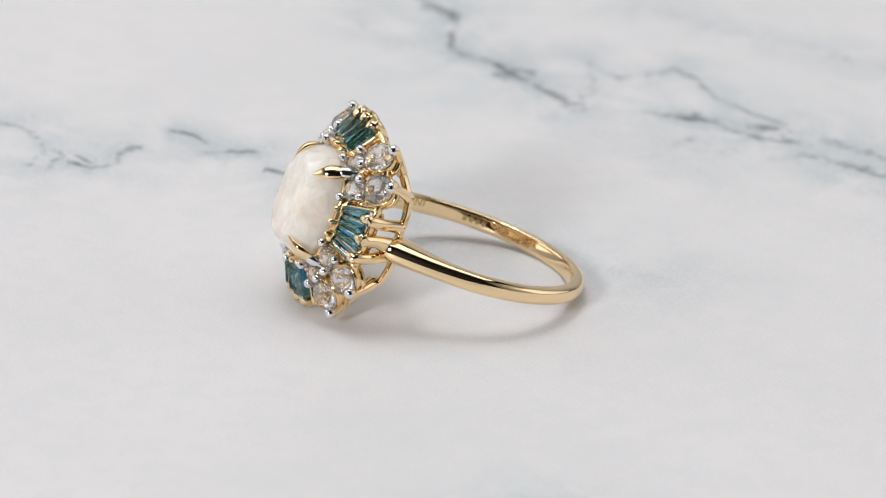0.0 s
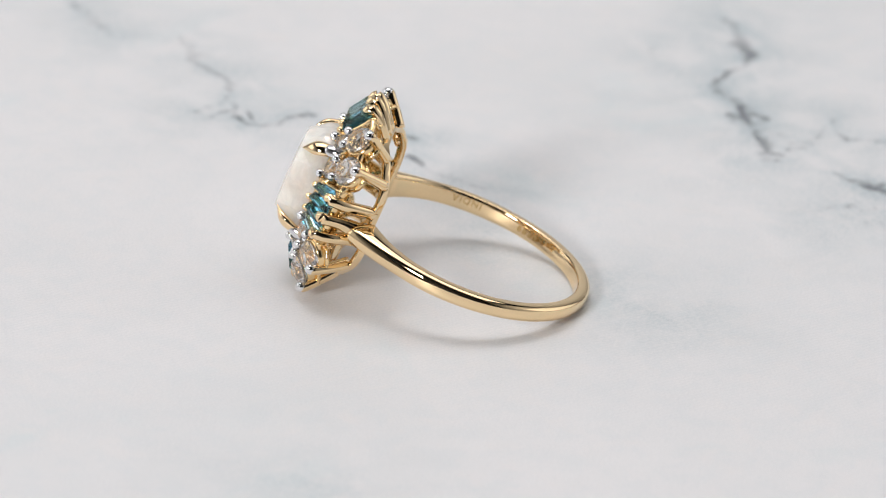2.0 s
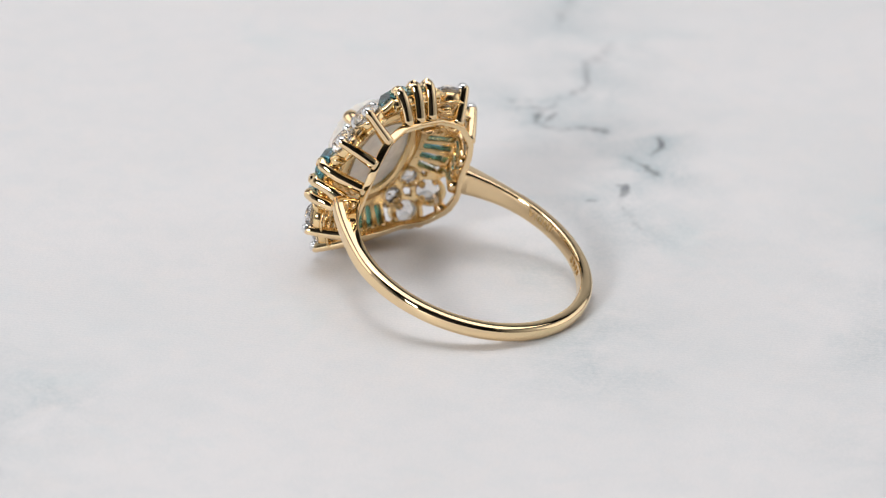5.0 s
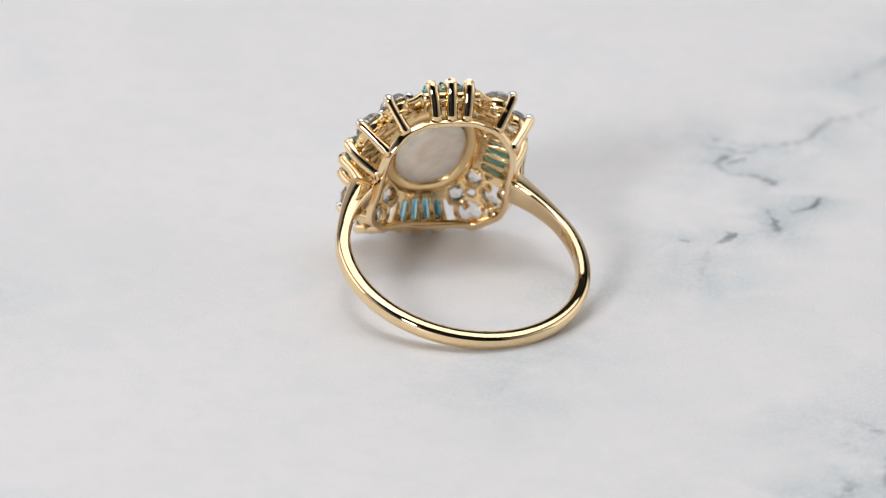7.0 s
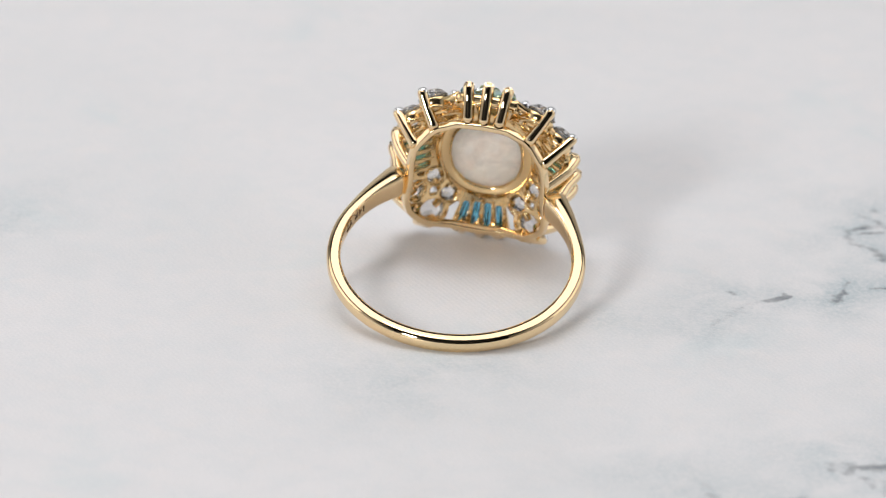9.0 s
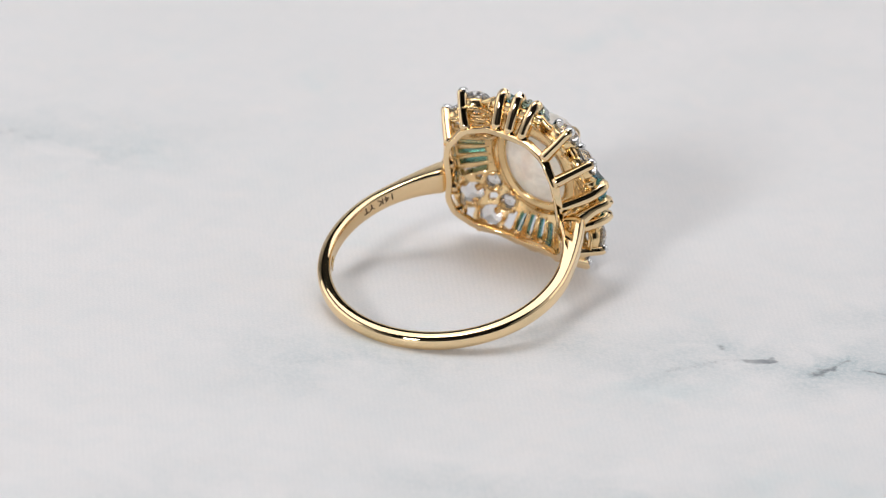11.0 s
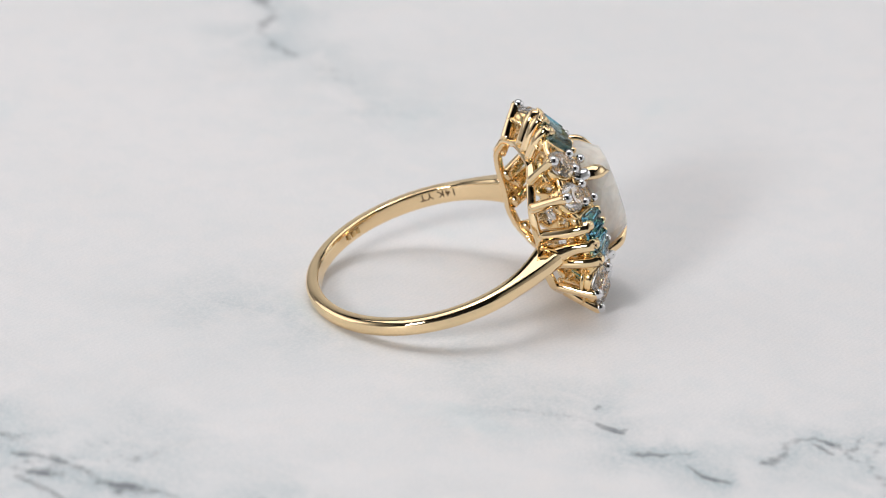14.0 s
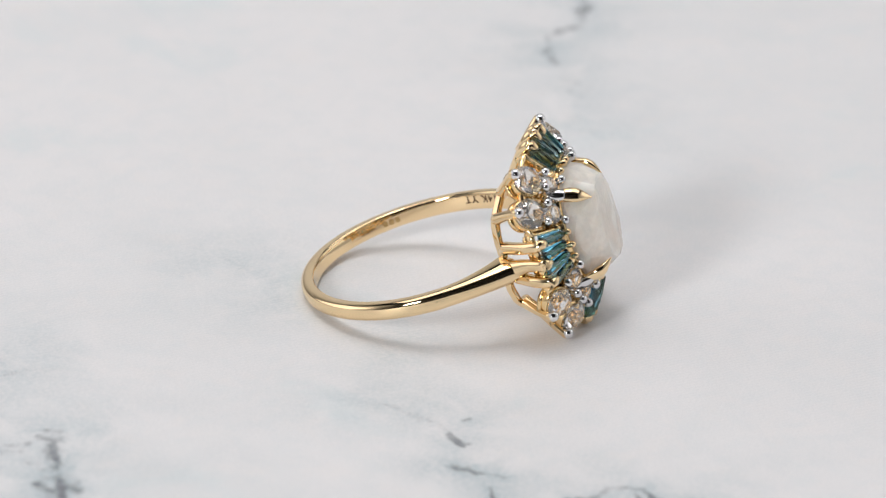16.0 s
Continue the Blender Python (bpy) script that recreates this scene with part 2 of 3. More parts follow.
vein(0.26, 0.7, 27.9, 22.2, 29.3, 22.9)
vein(0.3, 0.5, 28.3, 23.5, 29.0, 24.7, 27.0, 25.9)
vein(0.28, 0.9, 33.2, 14.3, 32.1, 13.0, 30.3, 12.1)
vein(0.25, 0.5, 30.3, 12.1, 29.0, 11.7)
vein(0.28, 1.1, 28.2, 12.3, 28.4, 10.6, 27.9, 8.9)
vein(0.17, 1.15, 24.8, 8.5, 24.1, 7.6, 23.2, 6.8)
vein(0.14, 0.9, 24.6, 9.0, 24.3, 8.2, 23.9, 7.2)
vein(0.22, 0.6, 20.6, 7.1, 20.1, 7.5)
vein(0.4, 0.34, 23.3, 6.9, 22.1, 5.2, 20.7, 3.0, 20.3, -0.9)
vein(0.25, 0.3, 22.6, 5.8, 21.0, 3.8, 20.2, 1.7)
vein(0.5, 0.22, 22.4, 5.5, 19.8, 3.1, 17.8, 0.3)
vein(0.5, 0.22, 19.5, 7.5, 19.0, 4.6, 18.4, 0.7)
vein(0.45, 0.5, 42.2, 31.6, 39.9, 30.0, 38.0, 29.0)
vein(0.45, 0.5, 50.0, 45.0, 47.9, 43.0, 45.4, 40.6, 43.0, 38.8, 41.1, 37.2, 41.9, 35.4)
vein(0.5, 0.25, 9.7, -1.2, 13.1, 0.3)
vein(0.7, 0.2, -0.2, -15.5, 3.0, -13.1, 6.3, -10.9)
vein(0.8, 0.25, 0.6, -16.8, 2.1, -12.8)
vein(0.7, 0.2, 19.7, -25.6, 23.8, -22.8)
vein(0.45, 0.75, -66.0, -7.0, -60.6, -5.2, -56.8, -4.6, -52.7, -6.3, -49.6, -5.6, -47.4, -4.2)
vein(0.7, 0.25, -47.4, -4.2, -43.7, -1.8, -37.4, 1.1, -34.2, 2.5)
vein(0.6, 0.55, 30.6, -28.3, 28.8, -30.7, 26.0, -32.7, 25.9, -35.1, 23.8, -37.8, 20.0, -40.8)
vein(0.5, 0.5, 25.6, -30.7, 23.8, -32.3, 21.3, -34.5, 19.5, -36.5)
vein(0.7, 0.4, 24.4, -25.0, 26.7, -26.9)
vein(0.8, 0.35, 24.6, -34.4, 23.0, -36.0)
vein(0.6, 0.4, 13.2, -42.7, 15.8, -42.0, 17.7, -39.9)
vein(0.6, 0.45, 17.5, -38.2, 19.9, -37.2, 22.0, -34.6)
vein(0.5, 0.3, 23.3, -30.8, 22.8, -27.0, 25.1, -25.6)
vein(0.7, 0.7, 33.9, -19.0, 36.2, -18.0, 39.0, -17.8, 39.9, -16.2, 41.4, -14.7)
vein(1.2, 0.35, 38.5, -18.3, 40.3, -15.7)


def lattice(n, seed):
    return np.random.RandomState(seed).rand(n, n)


def value_noise(x, y, size, seed):
    """Smooth noise of about 0..1 with cells of the given size."""
    g = lattice(64, seed)
    u, v = x / size, y / size
    i, j = np.floor(u).astype(int), np.floor(v).astype(int)
    a, b = u - i, v - j
    a, b = a * a * (3 - 2 * a), b * b * (3 - 2 * b)
    p, q, r, s = g[i % 64, j % 64], g[(i + 1) % 64, j % 64], g[i % 64, (j + 1) % 64], g[(i + 1) % 64, (j + 1) % 64]
    return (p * (1 - a) + q * a) * (1 - b) + (r * (1 - a) + s * a) * b


def vein_fields(x, y):
    """How strongly a place belongs to a vein's core and to the smoke beside it."""
    dx = sum((value_noise(x, y, c, s) - 0.5) * w for c, s, w in ((4.0, 1, 0.7), (1.6, 2, 0.65), (0.7, 3, 0.4)))
    dy = sum((value_noise(x, y, c, s) - 0.5) * w for c, s, w in ((4.0, 4, 0.7), (1.6, 5, 0.65), (0.7, 6, 0.4)))
    px, py = x + dx, y + dy
    along = 0.55 + 0.9 * (value_noise(x, y, 2.6, 7) - 0.25)
    broad = 0.5 + 1.1 * value_noise(x, y, 3.3, 8)
    side = value_noise(x, y, 6.0, 9) - 0.5
    core, smoke = np.zeros_like(x), np.zeros_like(x)
    for width, dark, line in VEINS:
        d = np.full_like(x, 99.0)
        for (ax, ay), (bx, by) in zip(line, line[1:]):
            ux, uy = bx - ax, by - ay
            t = np.clip(((px - ax) * ux + (py - ay) * uy) / (ux * ux + uy * uy), 0, 1)
            d = np.minimum(d, np.hypot(px - ax - t * ux, py - ay - t * uy))
        core = np.maximum(core, dark * np.clip(along, 0.3, 1.15) * np.exp(-(d / (width * 1.4 * broad)) ** 2))
        smoke = np.maximum(smoke, (0.27 + 0.72 * min(dark, 0.95)) * np.exp(-(d / (width * 4.8 * (broad + side * 1.0) + 1.1))))
    return core, smoke


def board():
    b = new("turning_board")
    tagged(b, "round white board with grey-veined marble print", "turntable")
    inner, outer = 66.0, 150.0
    fine = np.arange(-inner, inner + 0.01, 0.2)
    n = len(fine)
    gx, gy = np.meshgrid(fine, fine, indexing="ij")
    x, y = gx.ravel(), gy.ravel()
    core, smoke = vein_fields(x, y)
    # the square of fine cells, then a skirt out to the round rim
    k = np.arange((n - 1) * n).reshape(n - 1, n)[:, :-1].ravel()
    quads = np.stack([k, k + n, k + n + 1, k + 1], 1)
    rim = [(i * n) for i in range(n)] + [((n - 1) * n + j) for j in range(1, n)] + [(i * n + n - 1) for i in range(n - 2, -1, -1)] + [j for j in range(n - 2, 0, -1)]
    ang = np.arctan2(y[rim], x[rim])
    m = len(rim)
    levels = [(outer - 0.6, 0.0), (outer, -0.6), (outer, -5.4), (outer - 0.6, -6.0)]
    xs, ys, zs = [x], [y], [np.zeros_like(x)]
    faces = [quads]
    last = np.array(rim)
    start = n * n
    for r, z in levels:
        xs.append(r * np.cos(ang)), ys.append(r * np.sin(ang)), zs.append(np.full(m, z))
        ids = np.arange(start, start + m)
        nxt, lnx = np.roll(ids, -1), np.roll(last, -1)
        faces.append(np.stack([last, lnx, nxt, ids], 1)[:, ::-1])
        last, start = ids, start + m
    co = np.stack([np.concatenate(xs), np.concatenate(ys), np.concatenate(zs)], 1) * MM
    faces = np.concatenate(faces)
    me = bpy.data.meshes.new("marble_top")
    me.vertices.add(len(co))
    me.vertices.foreach_set("co", co.ravel())
    me.loops.add(faces.size)
    me.loops.foreach_set("vertex_index", faces.ravel().astype(np.int32))
    me.polygons.add(len(faces))
    me.polygons.foreach_set("loop_start", np.arange(0, faces.size, 4, dtype=np.int32))
    me.update(calc_edges=True)
    col = np.zeros((len(co), 4))
    col[:n * n, 0], col[:n * n, 1], col[:, 3] = core, smoke, 1
    at = me.color_attributes.new("vein", "FLOAT_COLOR", "POINT")
    at.data.foreach_set("color", col.ravel())
    me.materials.append(MARBLE)
    top = new("marble_top", me)
    top.parent = b
    base = loft([[(r * math.cos(a), r * math.sin(a), z) for a in [2 * math.pi * i / 64 for i in range(64)]] for r, z in ((90, -15), (90, -6.0))])
    part("turntable_base", base, TABLE, b, "grey turntable foot", smooth=False)
    return b


BOARD = board()


# ---- the ring ----
# Its own axes: x across the head, y out of the head, z along the finger; millimetres.
FINGER_Y, FINGER_R = -9.84, 8.62
RING = new("ring")
tagged(RING, "yellow gold cluster ring with milky moonstone and blue baguettes", "ring")


def mirrored():
    return [(sx, sz) for sx in (-1, 1) for sz in (-1, 1)]


def finger(x):
    return FINGER_Y + math.sqrt(FINGER_R ** 2 - x * x)


def lift(y):
    """How far the band leans along the finger at a height y over the finger's middle."""
    return -0.33 - 0.0251 * y + 0.00235 * y * y


def shank():
    rings = []
    n = 96
    for i in range(n + 1):
        a = 33 + (360 - 66) * i / n          # degrees from the top of the finger
        u = min(a, 360 - a)                   # 35 at the shoulders, 180 at the back
        flare = max(0.0, (72 - u) / 37)
        thick = 1.06 + 1.42 * flare ** 2.0
        wide_in = 1.36 + 0.3 * max(0, (110 - u) / 75) + 0.85 * flare ** 1.6
        wide_out = wide_in - 0.1 - 0.85 * flare
        close = min(1.0, max(0.0, (u - 33) / 5.0)) ** 0.5 * 0.75 + 0.25
        ring = []
        for k in range(32):
            b = 2 * math.pi * k / 32
            s, c = math.sin(b), math.cos(b)
            out = 0.5 + 0.5 * math.copysign(abs(s) ** (0.95 if s > 0 else 0.35), s)
            w = wide_in * (1 - out) + wide_out * out
            z = 0.5 * w * math.copysign(abs(c) ** (0.62 if s > 0 else 0.5), c)
            r = FINGER_R + 0.05 * max(0.0, -math.cos(radians(u))) + thick * (out if close > 0.99 else 0.62 + (out - 0.62) * close)
            z *= close
            y = r * math.cos(radians(a)) * (1.018 if u > 90 else 1.0)
            ring.append((r * math.sin(radians(a)) - 0.17, FINGER_Y + y, z + lift(y)))
        rings.append(ring)
    part("shank", loft(rings), GOLD, RING, "polished yellow gold band")


RAIL = ((5.0, 0.0), (5.0, 2.0), (4.75, 3.4), (3.58, 4.82), (1.6, 5.28), (0.0, 5.36))


def rail_line():
    """The gallery rail's corners, once round, each corner eased by two points."""
    q = list(RAIL)
    top = q + [(-x, z) for x, z in q[-2::-1]]
    loop = top + [(x * 1.05, -z * 1.05 + 0.27) for x, z in top[-2:0:-1]]
    out = []
    n = len(loop)
    for i, (x, z) in enumerate(loop):
        for other, f in ((loop[i - 1], 0.16), (loop[(i + 1) % n], 0.16)):
            out.append((x + (other[0] - x) * f, z + (other[1] - z) * f))
    return [Vector((x, min(finger(x), -1.42), z)) for x, z in out]


def gallery_rail():
    line = rail_line()
    n = len(line)
    rings = []
    for i, c in enumerate(line):
        way = (line[(i + 1) % n] - line[i - 1]).normalized()
        up = Vector((c.x, c.y - FINGER_Y, 0)).normalized()
        side = way.cross(up).normalized()
        rings.append([c + up * (0.25 + 0.3 * math.copysign(abs(math.sin(b)) ** 0.4, math.sin(b))) + side * 0.24 * math.copysign(abs(math.cos(b)) ** 0.3, math.cos(b))
                      for b in [2 * math.pi * (k + 0.5) / 16 for k in range(16)]])
    part("gallery_rail", loft(rings, closed=True), GOLD, RING)


def tilted(c, lean):
    """Frame at c whose z leans out of the head's middle by lean degrees."""
    out = Vector((c[0], 0, c[2])).normalized()
    n = Vector((0, 1, 0)) * math.cos(radians(lean)) + out * math.sin(radians(lean))
    side = Vector((0, 1, 0)).cross(out).normalized()
    fwd = n.cross(side).normalized()
    m = Matrix((side, fwd, n)).transposed().to_4x4()
    m.translation = Vector(c) * MM
    return m


def prongs():
    corner = ((4.88, 0.06, 6.6), (3.55, -1.62, 4.84)), ((6.64, -0.04, 4.28), (4.76, -2.3, 3.4))
    for sx, sz in mirrored():
        for (tx, ty, tz), (bx, by, bz) in corner:
            tip, base = Vector((tx * sx, ty, tz * sz)), Vector((bx * sx, by, bz * sz))
            mid = base.lerp(tip, 0.5) + Vector((0.06 * sx, 0.0, 0.06 * sz))
            p = part("prong", rod([base, mid, tip], [0.48, 0.4, 0.38], flat=1.12), GOLD, RING)
            part("prong_tip", ball(0.43, tip + Vector((0, 0.12, 0)), 1.0), RHODIUM, p, "white rhodium bead")
    sides = []
    for s in (-1, 1):
        for k in (-1, 0, 1):
            x = 1.5 * k
            sides.append((Vector((x, 0.82, s * (7.28 + 0.2 * (k == 0) - 0.08 * (s < 0)))), Vector((1.18 * k, -0.95, s * 5.38)), Vector((0, 0, s))))
            sides.append((Vector((s * (6.86 + 0.2 * (k == 0)), 0.82, x)), Vector((s * 5.0, -2.5, 1.15 * k)), Vector((s, 0, 0))))
    for tip, base, out in sides:
        mid = base.lerp(tip, 0.6) + out * 0.28
        end = tip - out * 0.35 + Vector((0, 0.28, 0))
        shoulder = abs(tip.z) < 0.1
        if shoulder:
            base = Vector((out.x * 6.0, -1.9, -0.25))
        part("prong", rod([base, mid, tip, end], [0.72 if shoulder else 0.5, 0.5 if shoulder else 0.47, 0.44, 0.36]), GOLD, RING)


def brilliant(r):
    """Round brilliant cut; z is the way it faces."""
    pts = []
    for k in range(8):
        a = radians(45 * k)
        pts.append((0.56 * r * math.cos(a), 0.56 * r * math.sin(a), 0.44 * r))
        a += radians(22.5)
        pts.append((0.80 * r * math.cos(a), 0.80 * r * math.sin(a), 0.28 * r))
        pts.append((0.55 * r * math.cos(a), 0.55 * r * math.sin(a), -0.42 * r))
    for k in range(16):
        a = radians(22.5 * k)
        pts += [(r * math.cos(a), r * math.sin(a), 0.03 * r), (r * math.cos(a), r * math.sin(a), -0.03 * r)]
    pts.append((0, 0, -0.84 * r))
    return hull(pts)


def cup(r):
    """Open tube under a round stone."""
    prof = [(r * 0.97, -0.2), (r * 1.04, -0.3), (r * 1.0, -1.12), (r * 0.82, -1.12), (r * 0.84, -0.6), (r * 0.9, -0.24)]
    return loft([[(q * math.cos(a), q * math.sin(a), z) for q, z in prof] for a in [2 * math.pi * i / 28 for i in range(28)]], closed=True)


ROUNDS = (((4.17, 0.76, 5.7), 1.17), ((5.82, 0.6, 3.72), 1.17), ((2.95, 1.72, 4.45), 0.84), ((4.2, 1.7, 2.75), 0.84))
BEADS = ((2.72, 1.75, 5.44), (3.68, 1.72, 4.66), (4.51, 1.75, 3.75), (5.08, 1.5, 2.53), (2.1, 2.55, 4.35), (3.75, 2.4, 1.85))


def rounds():
    big = small = None
    for sx, sz in mirrored():
        for (x, y, z), r in ROUNDS:
            m = tilted((x * sx, y, z * sz), 42 if r > 1 else 32)
            if r > 1:
                if big is None:
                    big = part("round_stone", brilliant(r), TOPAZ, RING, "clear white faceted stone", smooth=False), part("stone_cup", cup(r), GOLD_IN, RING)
                    big[0].matrix_basis = big[1].matrix_basis = m
                else:
                    again(big[0], m), again(big[1], m)
            elif small is None:
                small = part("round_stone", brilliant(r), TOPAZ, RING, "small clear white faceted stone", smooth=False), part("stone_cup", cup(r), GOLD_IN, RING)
                small[0].matrix_basis = small[1].matrix_basis = m
            else:
                again(small[0], m), again(small[1], m)
        # short bridges that hold the cups together
        p = [Vector((c[0] * sx, c[1] - 0.55, c[2] * sz)) for c, _ in ROUNDS]
        for a, c in ((0, 1), (0, 2), (1, 3), (2, 3)):
            part("bridge", rod([p[a].lerp(p[c], 0.36), p[a].lerp(p[c], 0.5), p[a].lerp(p[c], 0.64)], [0.3, 0.28, 0.3], 8, 2), GOLD_IN, RING)
        for a, c in ((p[0], Vector((2.3 * sx, 0.35, 6.75 * sz))), (p[1], Vector((6.35 * sx, 0.35, 2.3 * sz))),
                     (p[2], Vector((1.6 * sx, 1.75, 4.7 * sz))), (p[3], Vector((4.3 * sx, 1.75, 1.6 * sz)))):
            part("bridge", rod([a.lerp(c, 0.4), a.lerp(c, 0.7) - Vector((0, 0.12, 0)), c], [0.26, 0.22, 0.24], 8, 3), GOLD_IN, RING)
    bead = None
    for sx, sz in mirrored():
        for i, (x, y, z) in enumerate(BEADS):
            m = tilted((x * sx, y - 0.05, z * sz), 30)
            if bead is None:
                bead = part("bead", rod([(0, 0, -0.8), (0, 0, -0.35), (0, 0, 0.0)], [0.24, 0.32, 0.37], 14, 3, up=(0, 1, 0)), RHODIUM, RING, "white rhodium bead")
                bead.matrix_basis = m
            else:
                again(bead, m)


def baguette():
    """Tapered step cut, x across, y outwards, z facing."""
    def rect(z, shrink):
        w0, w1, h = max(0.05, 0.34 - shrink), max(0.07, 0.47 - shrink), 1.18 - shrink * 0.8
        return [(-w0, -h, z), (w0, -h, z), (w1, h, z), (-w1, h, z)]
    return hull(rect(0.26, 0.19) + rect(0.18, 0.08) + rect(0.05, 0.0) + rect(-0.05, 0.0) + rect(-0.32, 0.14) + rect(-0.6, 0.4))


def baguette_groups():
    stone = None
    quarter = ((0, 1, 6.02, 4.75), (0, -1, 6.02, 4.75), (-1, 0, 5.62, 4.15), (1, 0, 5.62, 4.15))
    for sx, sz, reach, near in quarter:
        out = Vector((sx, 0, sz))
        side = Vector((0, 1, 0)).cross(out)
        slope = radians(28 if sz < 0 else 34)
        fwd = out * math.cos(slope) - Vector((0, 1, 0)) * math.sin(slope)
        face = out * math.sin(slope) + Vector((0, 1, 0)) * math.cos(slope)
        mid = out * reach + Vector((0, 1.38, 0))
        for k in (-1.5, -0.5, 0.5, 1.5):
            turn = Matrix.Rotation(radians(8.0 * k), 3, face)
            f, s = turn @ fwd, turn @ side
            c = mid + side * 0.95 * k + face * (0.05 * (abs(k) < 1)) - fwd * 0.1 * (abs(k) > 1)
            m = Matrix((s, f, s.cross(f))).transposed().to_4x4()
            m.translation = c * MM
            mat = TEAL_GREY if (sz > 0 and k > -1 or sx < 0 and k < -1 or sx > 0 and k > 1) else TEAL
            if stone is None:
                stone = part("baguette", baguette(), TEAL, RING, "tapered teal blue step-cut stone", smooth=False)
                stone.matrix_basis = m
            else:
                o = again(stone, m)
                if mat is TEAL_GREY:
                    o.data = grey_mesh()
                    tagged(o, "tapered greyish blue step-cut stone")
        for k in (-2, -1, 0, 1, 2):
            turn = Matrix.Rotation(radians(8.0 * k), 3, face)
            f = turn @ fwd
            c = mid + side * 0.95 * k - face * 0.68
            part("seat_bar", rod([c - f * 1.3, c, c + f * 1.25], [0.15, 0.15, 0.18], 8, 2, flat=3.2, up=face), GOLD_IN, RING)
        for d, w in ((-1.35, 0.78), (1.22, 1.12)):
            c = mid + fwd * d - face * (0.55 if d < 0 else 0.62)
            part("seat_rail", rod([c - side * 2.0 * w, c + face * 0.06, c + side * 2.0 * w], [0.24, 0.24, 0.24], 8, 4, flat=1.6, up=face), GOLD_IN, RING)
        for k in (-1, 0, 1):
            c = out * near + side * 0.98 * k + Vector((0, 2.45 - 0.1 * abs(k), 0))
            if abs(k):
                c -= out * 0.15
            part("bead", rod([c - Vector((0, 0.9, 0)), c - Vector((0, 0.4, 0)), c], [0.2, 0.24, 0.25], 12, 3, up=tuple(out)), GOLD, RING)


def plate_height(x, z):
    """The back plate is a shallow cone round the centre stone."""
    return np.minimum(1.4, 1.05 - 0.64 * (np.hypot(x * 1.076, z) - 4.5))


def plate_holes():
    """Round holes and baguette slots of the back plate, as seen along y: (x, z, radius) and (x, z, outward x, outward z, half width, half length)."""
    discs, slots = [], []
    for sx, sz in mirrored():
        for (x, y, z), r in ROUNDS:
            q = math.hypot(x, z)
            f = 1 - (0.72 if r > 1 else 0.5) / q
            discs.append((x * f * sx, z * f * sz, r))
    for sx, sz, reach in ((0, 1, 5.5), (0, -1, 5.5), (-1, 0, 5.1), (1, 0, 5.1)):
        for k in (-1.5, -0.5, 0.5, 1.5):
            a = radians(7.0 * k)
            ox, oz = (math.sin(a), sz * math.cos(a)) if sz else (sx * math.cos(a), math.sin(a))
            slots.append((sx * reach + (0.93 * k if sz else 0), sz * reach + (0.93 * k if sx else 0), ox, oz, 0.27, 0.92))
    return discs, slots


def plate_field(x, z):
    """Below zero inside the metal of the back plate."""
    discs, slots = plate_holes()

    def slot_at(cx, cz, ox, oz, w, h):
        u, v = (x - cx) * oz - (z - cz) * ox, (x - cx) * ox + (z - cz) * oz
        du, dv = np.abs(u) - w, np.abs(v) - h
        return np.hypot(np.maximum(du, 0), np.maximum(dv, 0)) + np.minimum(np.maximum(du, dv), 0)

    rho = np.hypot(x * 1.076, z)
    metal_at, gaps = rho - 4.75, 3.3 - np.hypot(x * 1.17, z)
    for cx, cz, r in discs:
        d = np.hypot(x - cx, z - cz)
        metal_at, gaps = np.minimum(metal_at, d - r * 1.02), np.maximum(gaps, r * 0.76 - d)
    for q in slots:
        d = slot_at(*q)
        metal_at, gaps = np.minimum(metal_at, d - 0.24), np.maximum(gaps, -d)
    return np.maximum(metal_at, gaps)


def back_plate():
    step = 0.11
    xs, zs = np.arange(-7.0, 7.01, step), np.arange(-7.6, 7.61, step)
    x, z = (g.ravel() for g in np.meshgrid(xs, zs, indexing="ij"))
    d = plate_field(x, z)
    for _ in range(2):   # draw the cut edges onto the outline
        e = 1e-3
        gx, gz = (plate_field(x + e, z) - d) / e, (plate_field(x, z + e) - d) / e
        pull = np.where((d > 0) & (d < step * 0.95), d / np.maximum(gx * gx + gz * gz, 0.3), 0)
        x, z = x - gx * pull, z - gz * pull
        d = plate_field(x, z)
    keep = d < step * 0.3
    n = len(zs)
    k = np.arange((len(xs) - 1) * n).reshape(-1, n)[:, :-1].ravel()
    quads = np.stack([k, k + n, k + n + 1, k + 1], 1)
    quads = quads[keep[quads].all(1)]
    y = plate_height(x, z)
    bm = bmesh.new()
    lower = {i: bm.verts.new(Vector((x[i], y[i], z[i])) * MM) for i in np.unique(quads)}
    upper = {i: bm.verts.new(Vector((x[i], y[i] + 0.3, z[i])) * MM) for i in lower}
    edges = set()
    for a, b, c, f in quads.tolist():
        bm.faces.new((lower[a], lower[b], lower[c], lower[f]))
        bm.faces.new((upper[f], upper[c], upper[b], upper[a]))
        edges.update(((a, b), (b, c), (c, f), (f, a)))
    for a, b in edges:
        if (b, a) not in edges:
            bm.faces.new((lower[b], lower[a], upper[a], upper[b]))
    part("back_plate", bm, GOLD_IN, RING, "pierced gold plate behind the stones")


GREY_BAGUETTE = []


def grey_mesh():
    if not GREY_BAGUETTE:
        bm = baguette()
        me = bpy.data.meshes.new("baguette_grey")
        bm.to_mesh(me)
        bm.free()
        me.materials.append(TEAL_GREY)
        GREY_BAGUETTE.append(me)
    return GREY_BAGUETTE[0]


TABLE_Y = 4.52


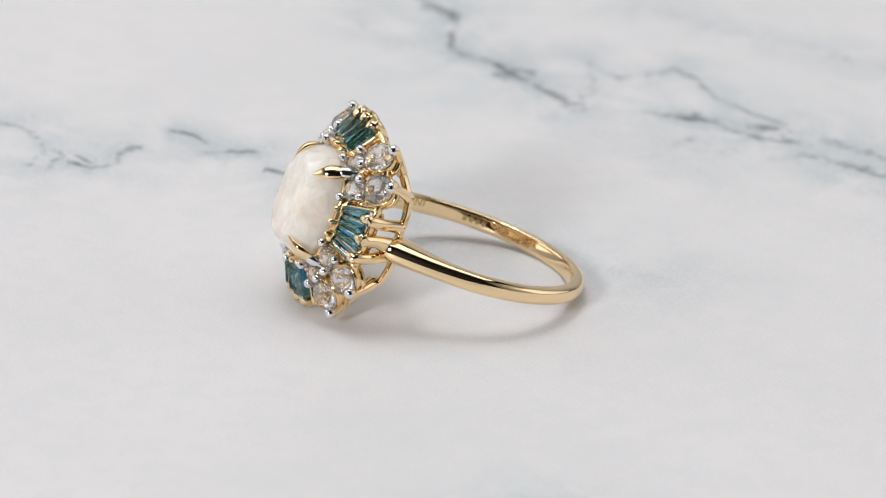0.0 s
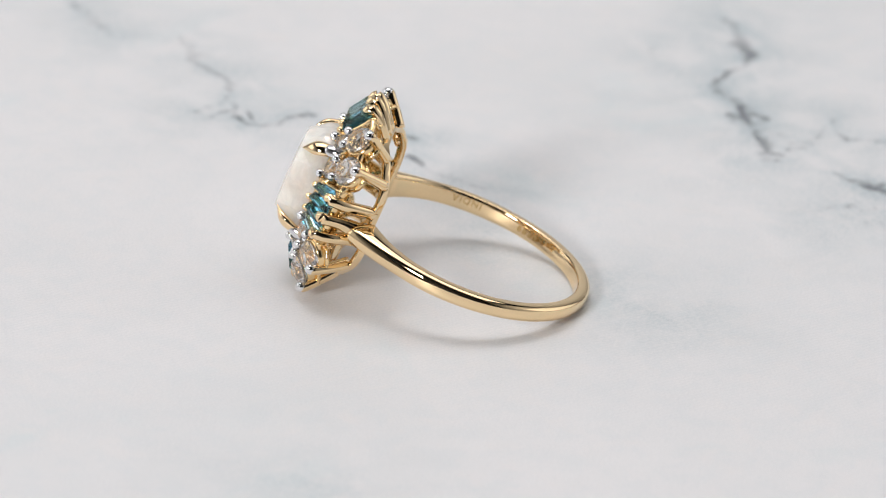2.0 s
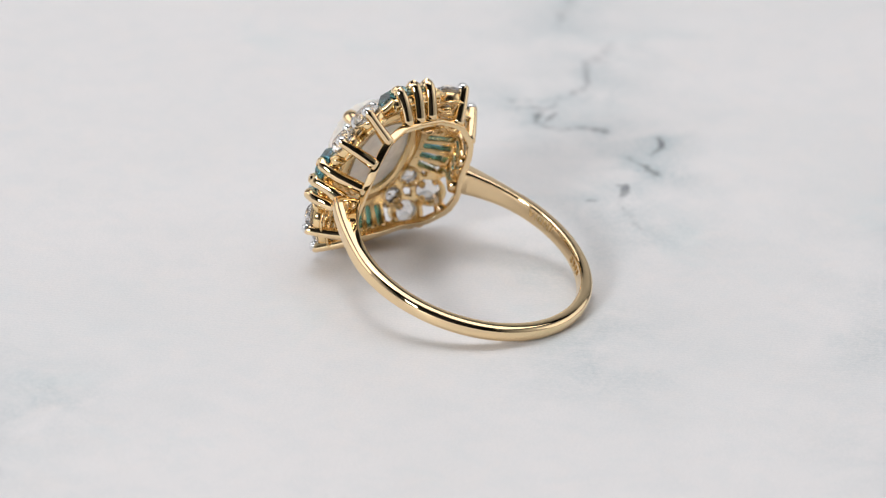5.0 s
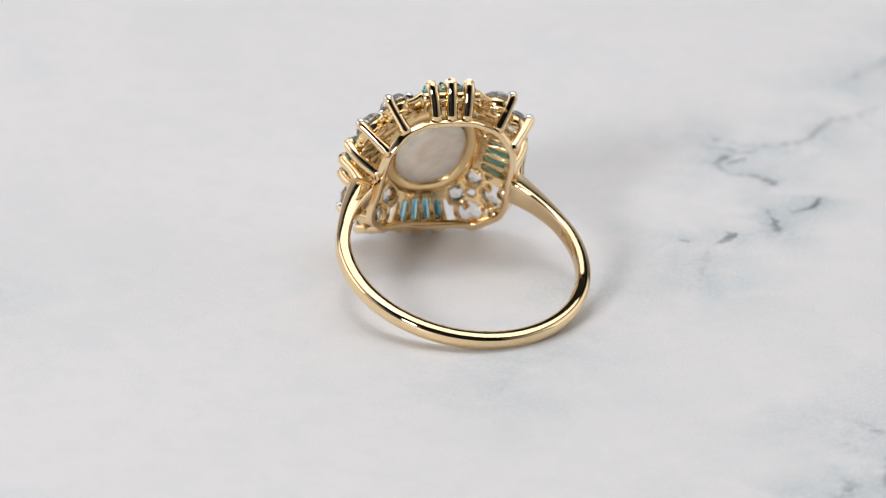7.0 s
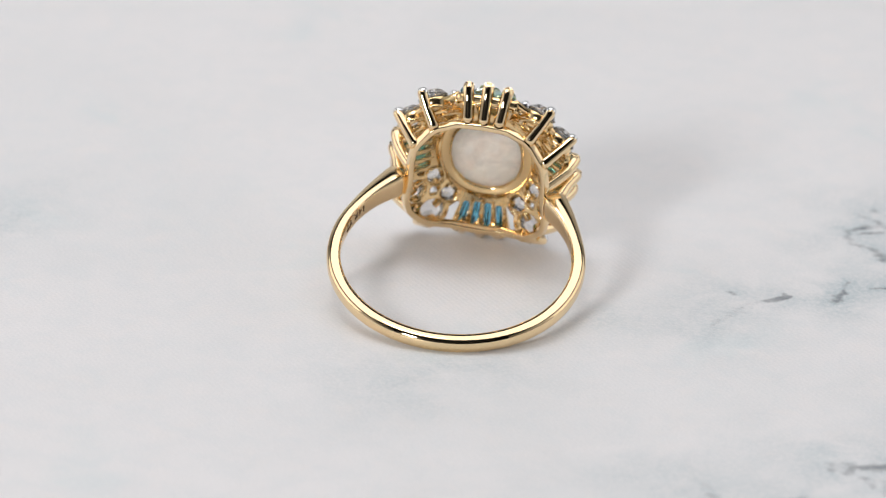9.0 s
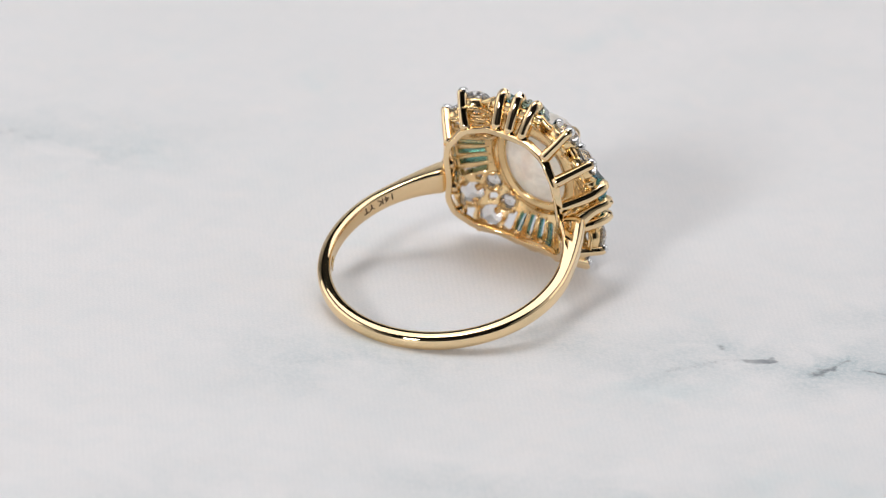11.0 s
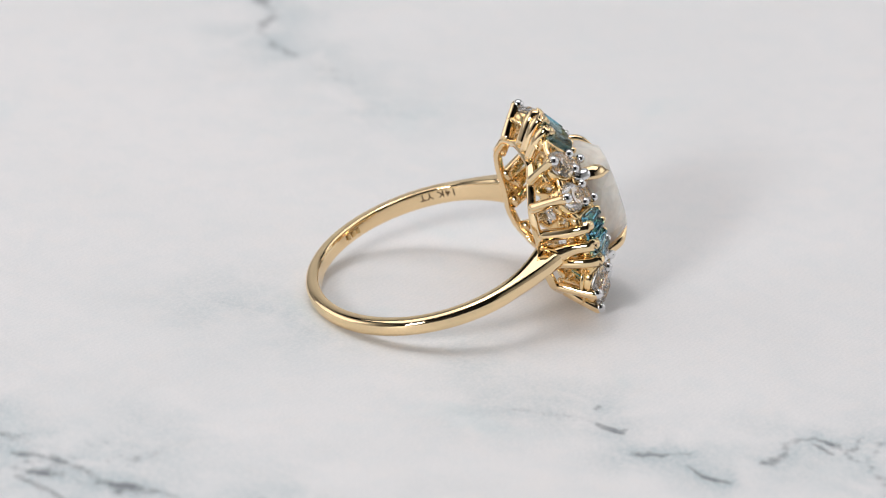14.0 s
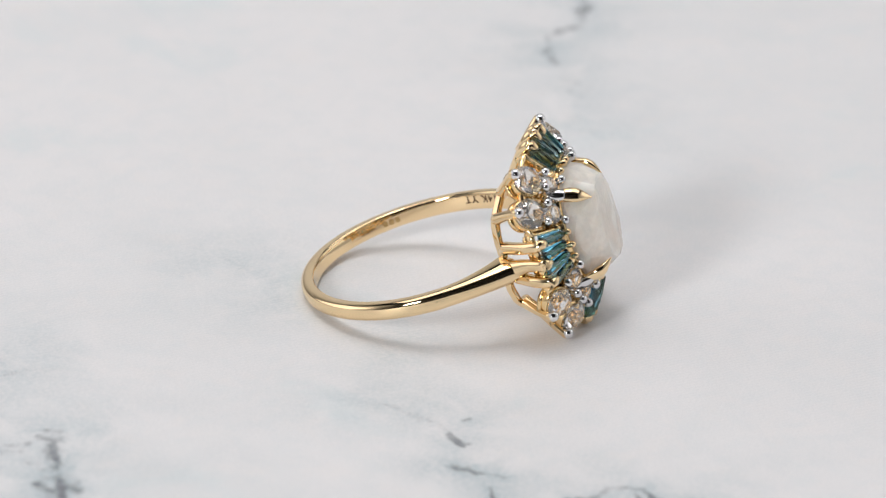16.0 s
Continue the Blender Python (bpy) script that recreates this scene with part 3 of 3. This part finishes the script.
def oval(ax, az, y, n=64, e=2.3, turn=0.0):
    pts = []
    for i in range(n):
        a = 2 * math.pi * (i + turn) / n
        c, s = math.cos(a), math.sin(a)
        pts.append(Vector((ax * math.copysign(abs(c) ** (2 / e), c), y, az * math.copysign(abs(s) ** (2 / e), s))))
    return pts


def centre_stone():
    pts = []
    for ax, az, y, n, turn in ((3.6, 4.32, 2.05, 16, 0), (3.64, 4.36, 2.45, 16, 0), (3.42, 4.1, 3.2, 8, 0.5), (2.4, 3.2, TABLE_Y, 8, 0.5), (2.5, 3.25, TABLE_Y - 0.08, 8, 0.0),
                               (1.1, 1.5, TABLE_Y + 0.12, 6, 0.25), (3.2, 3.85, 1.8, 16, 0.5), (2.5, 3.05, 1.4, 12, 0), (1.2, 1.5, 1.15, 8, 0)):
        pts += oval(ax, az, y, n, 2.35, turn)
    part("centre_stone", hull(pts), MOON, RING, "milky white faceted moonstone", smooth=False)
    walls = [oval(4.0, 4.75, 2.15), oval(3.72, 4.44, 2.25), oval(3.4, 4.0, 1.85), oval(2.72, 3.3, 1.5), oval(2.66, 3.22, 1.42), oval(2.76, 3.32, 1.26), oval(3.35, 3.95, 1.16), oval(3.95, 4.65, 1.25)]
    rings = [[w[i] for w in walls] for i in range(64)]
    part("stone_seat", loft(rings, closed=True), GOLD_IN, RING)
    for sx, sz in mirrored():
        line = [(2.95 * sx, 1.7, 3.5 * sz), (2.87 * sx, 2.6, 3.4 * sz), (2.65 * sx, 3.5, 3.12 * sz), (2.12 * sx, 4.3, 2.52 * sz)]
        c = part("claw", rod(line, [0.36, 0.54, 0.54, 0.05], 14, 6, flat=0.62, up=(sx, 0.4, sz)), GOLD, RING, "pointed gold claw")
        part("claw_foot", rod([(3.2 * sx, 1.35, 3.8 * sz), (3.08 * sx, 1.9, 3.62 * sz), (2.97 * sx, 2.4, 3.5 * sz)], [0.42, 0.52, 0.46], 12, 4, flat=0.8, up=(sx, 0.4, sz)), RHODIUM, c, "white rhodium foot")


def engraving(text, west, start, size, mat):
    """Letters on the inside of the band, from a start angle, in degrees from the top of the finger."""
    cu = bpy.data.curves.new("letters", "FONT")
    cu.body, cu.size, cu.resolution_u, cu.extrude, cu.space_character, cu.offset = text, size, 3, 0.02, 1.22, 0.014
    tmp = bpy.data.objects.new("letters", cu)
    me = bpy.data.meshes.new_from_object(tmp)
    bpy.data.objects.remove(tmp)
    for v in me.vertices:
        a = radians(start) + (1 if west else -1) * v.co.x / FINGER_R
        r = FINGER_R - 0.005 - v.co.z
        s = -1 if west else 1
        z = 0.18 - (v.co.y - size * 0.35)
        v.co = Vector((s * r * math.sin(a) - 0.17, FINGER_Y + r * math.cos(a), z + lift(r * math.cos(a)))) * MM
    me.materials.append(mat)
    ob = new("engraving", me)
    ob.parent = RING
    tagged(ob, "dark engraved letters inside the band")


shank()
gallery_rail()
prongs()
centre_stone()
rounds()
baguette_groups()
back_plate()
engraving("14K YT", True, 63.5, 0.78, ENGRAVED)
engraving("INDIA", False, 91, 0.78, WORN)


def worn_stamp(west, start, count):
    """Short worn bars where a stamp can no longer be read."""
    s = -1 if west else 1
    for i in range(count):
        rings = []
        for k in range(4):
            a = radians(start + 3.4 * i + 0.7 * k)
            y = FINGER_R * math.cos(a)
            rings.append([(s * r * math.sin(a) - 0.17, FINGER_Y + r * math.cos(a), z + lift(y))
                          for r, z in ((FINGER_R + 0.02, -0.2), (FINGER_R - 0.015, -0.2), (FINGER_R - 0.015, 0.2), (FINGER_R + 0.02, 0.2))])
        part("stamp_bar", loft(rings), WORN, RING, "worn stamped bar", smooth=False)


worn_stamp(False, 112, 4)
worn_stamp(True, 118, 3)


# ---- turning ----
BOARD_Z = -0.00022


def motions():
    times = [0.0, 0.1] + [0.5 * i for i in range(1, 32)] + [15.9, 16.0]
    rest = Matrix.Translation(Vector((0.54, 8.02, 6.85)) * MM) @ Matrix.Rotation(radians(3.76), 4, "Z") @ Matrix.Rotation(radians(20.0), 4, "X") @ Matrix.Rotation(radians(2.93), 4, "Y")
    turns = [(t, Matrix.Rotation(radians(-TURN * (t - 8.0)), 4, "Z")) for t in times]
    walk(BOARD, [(t, Matrix.Translation((0, 0, BOARD_Z)) @ m) for t, m in turns])
    walk(RING, [(t, m @ rest) for t, m in turns])


motions()
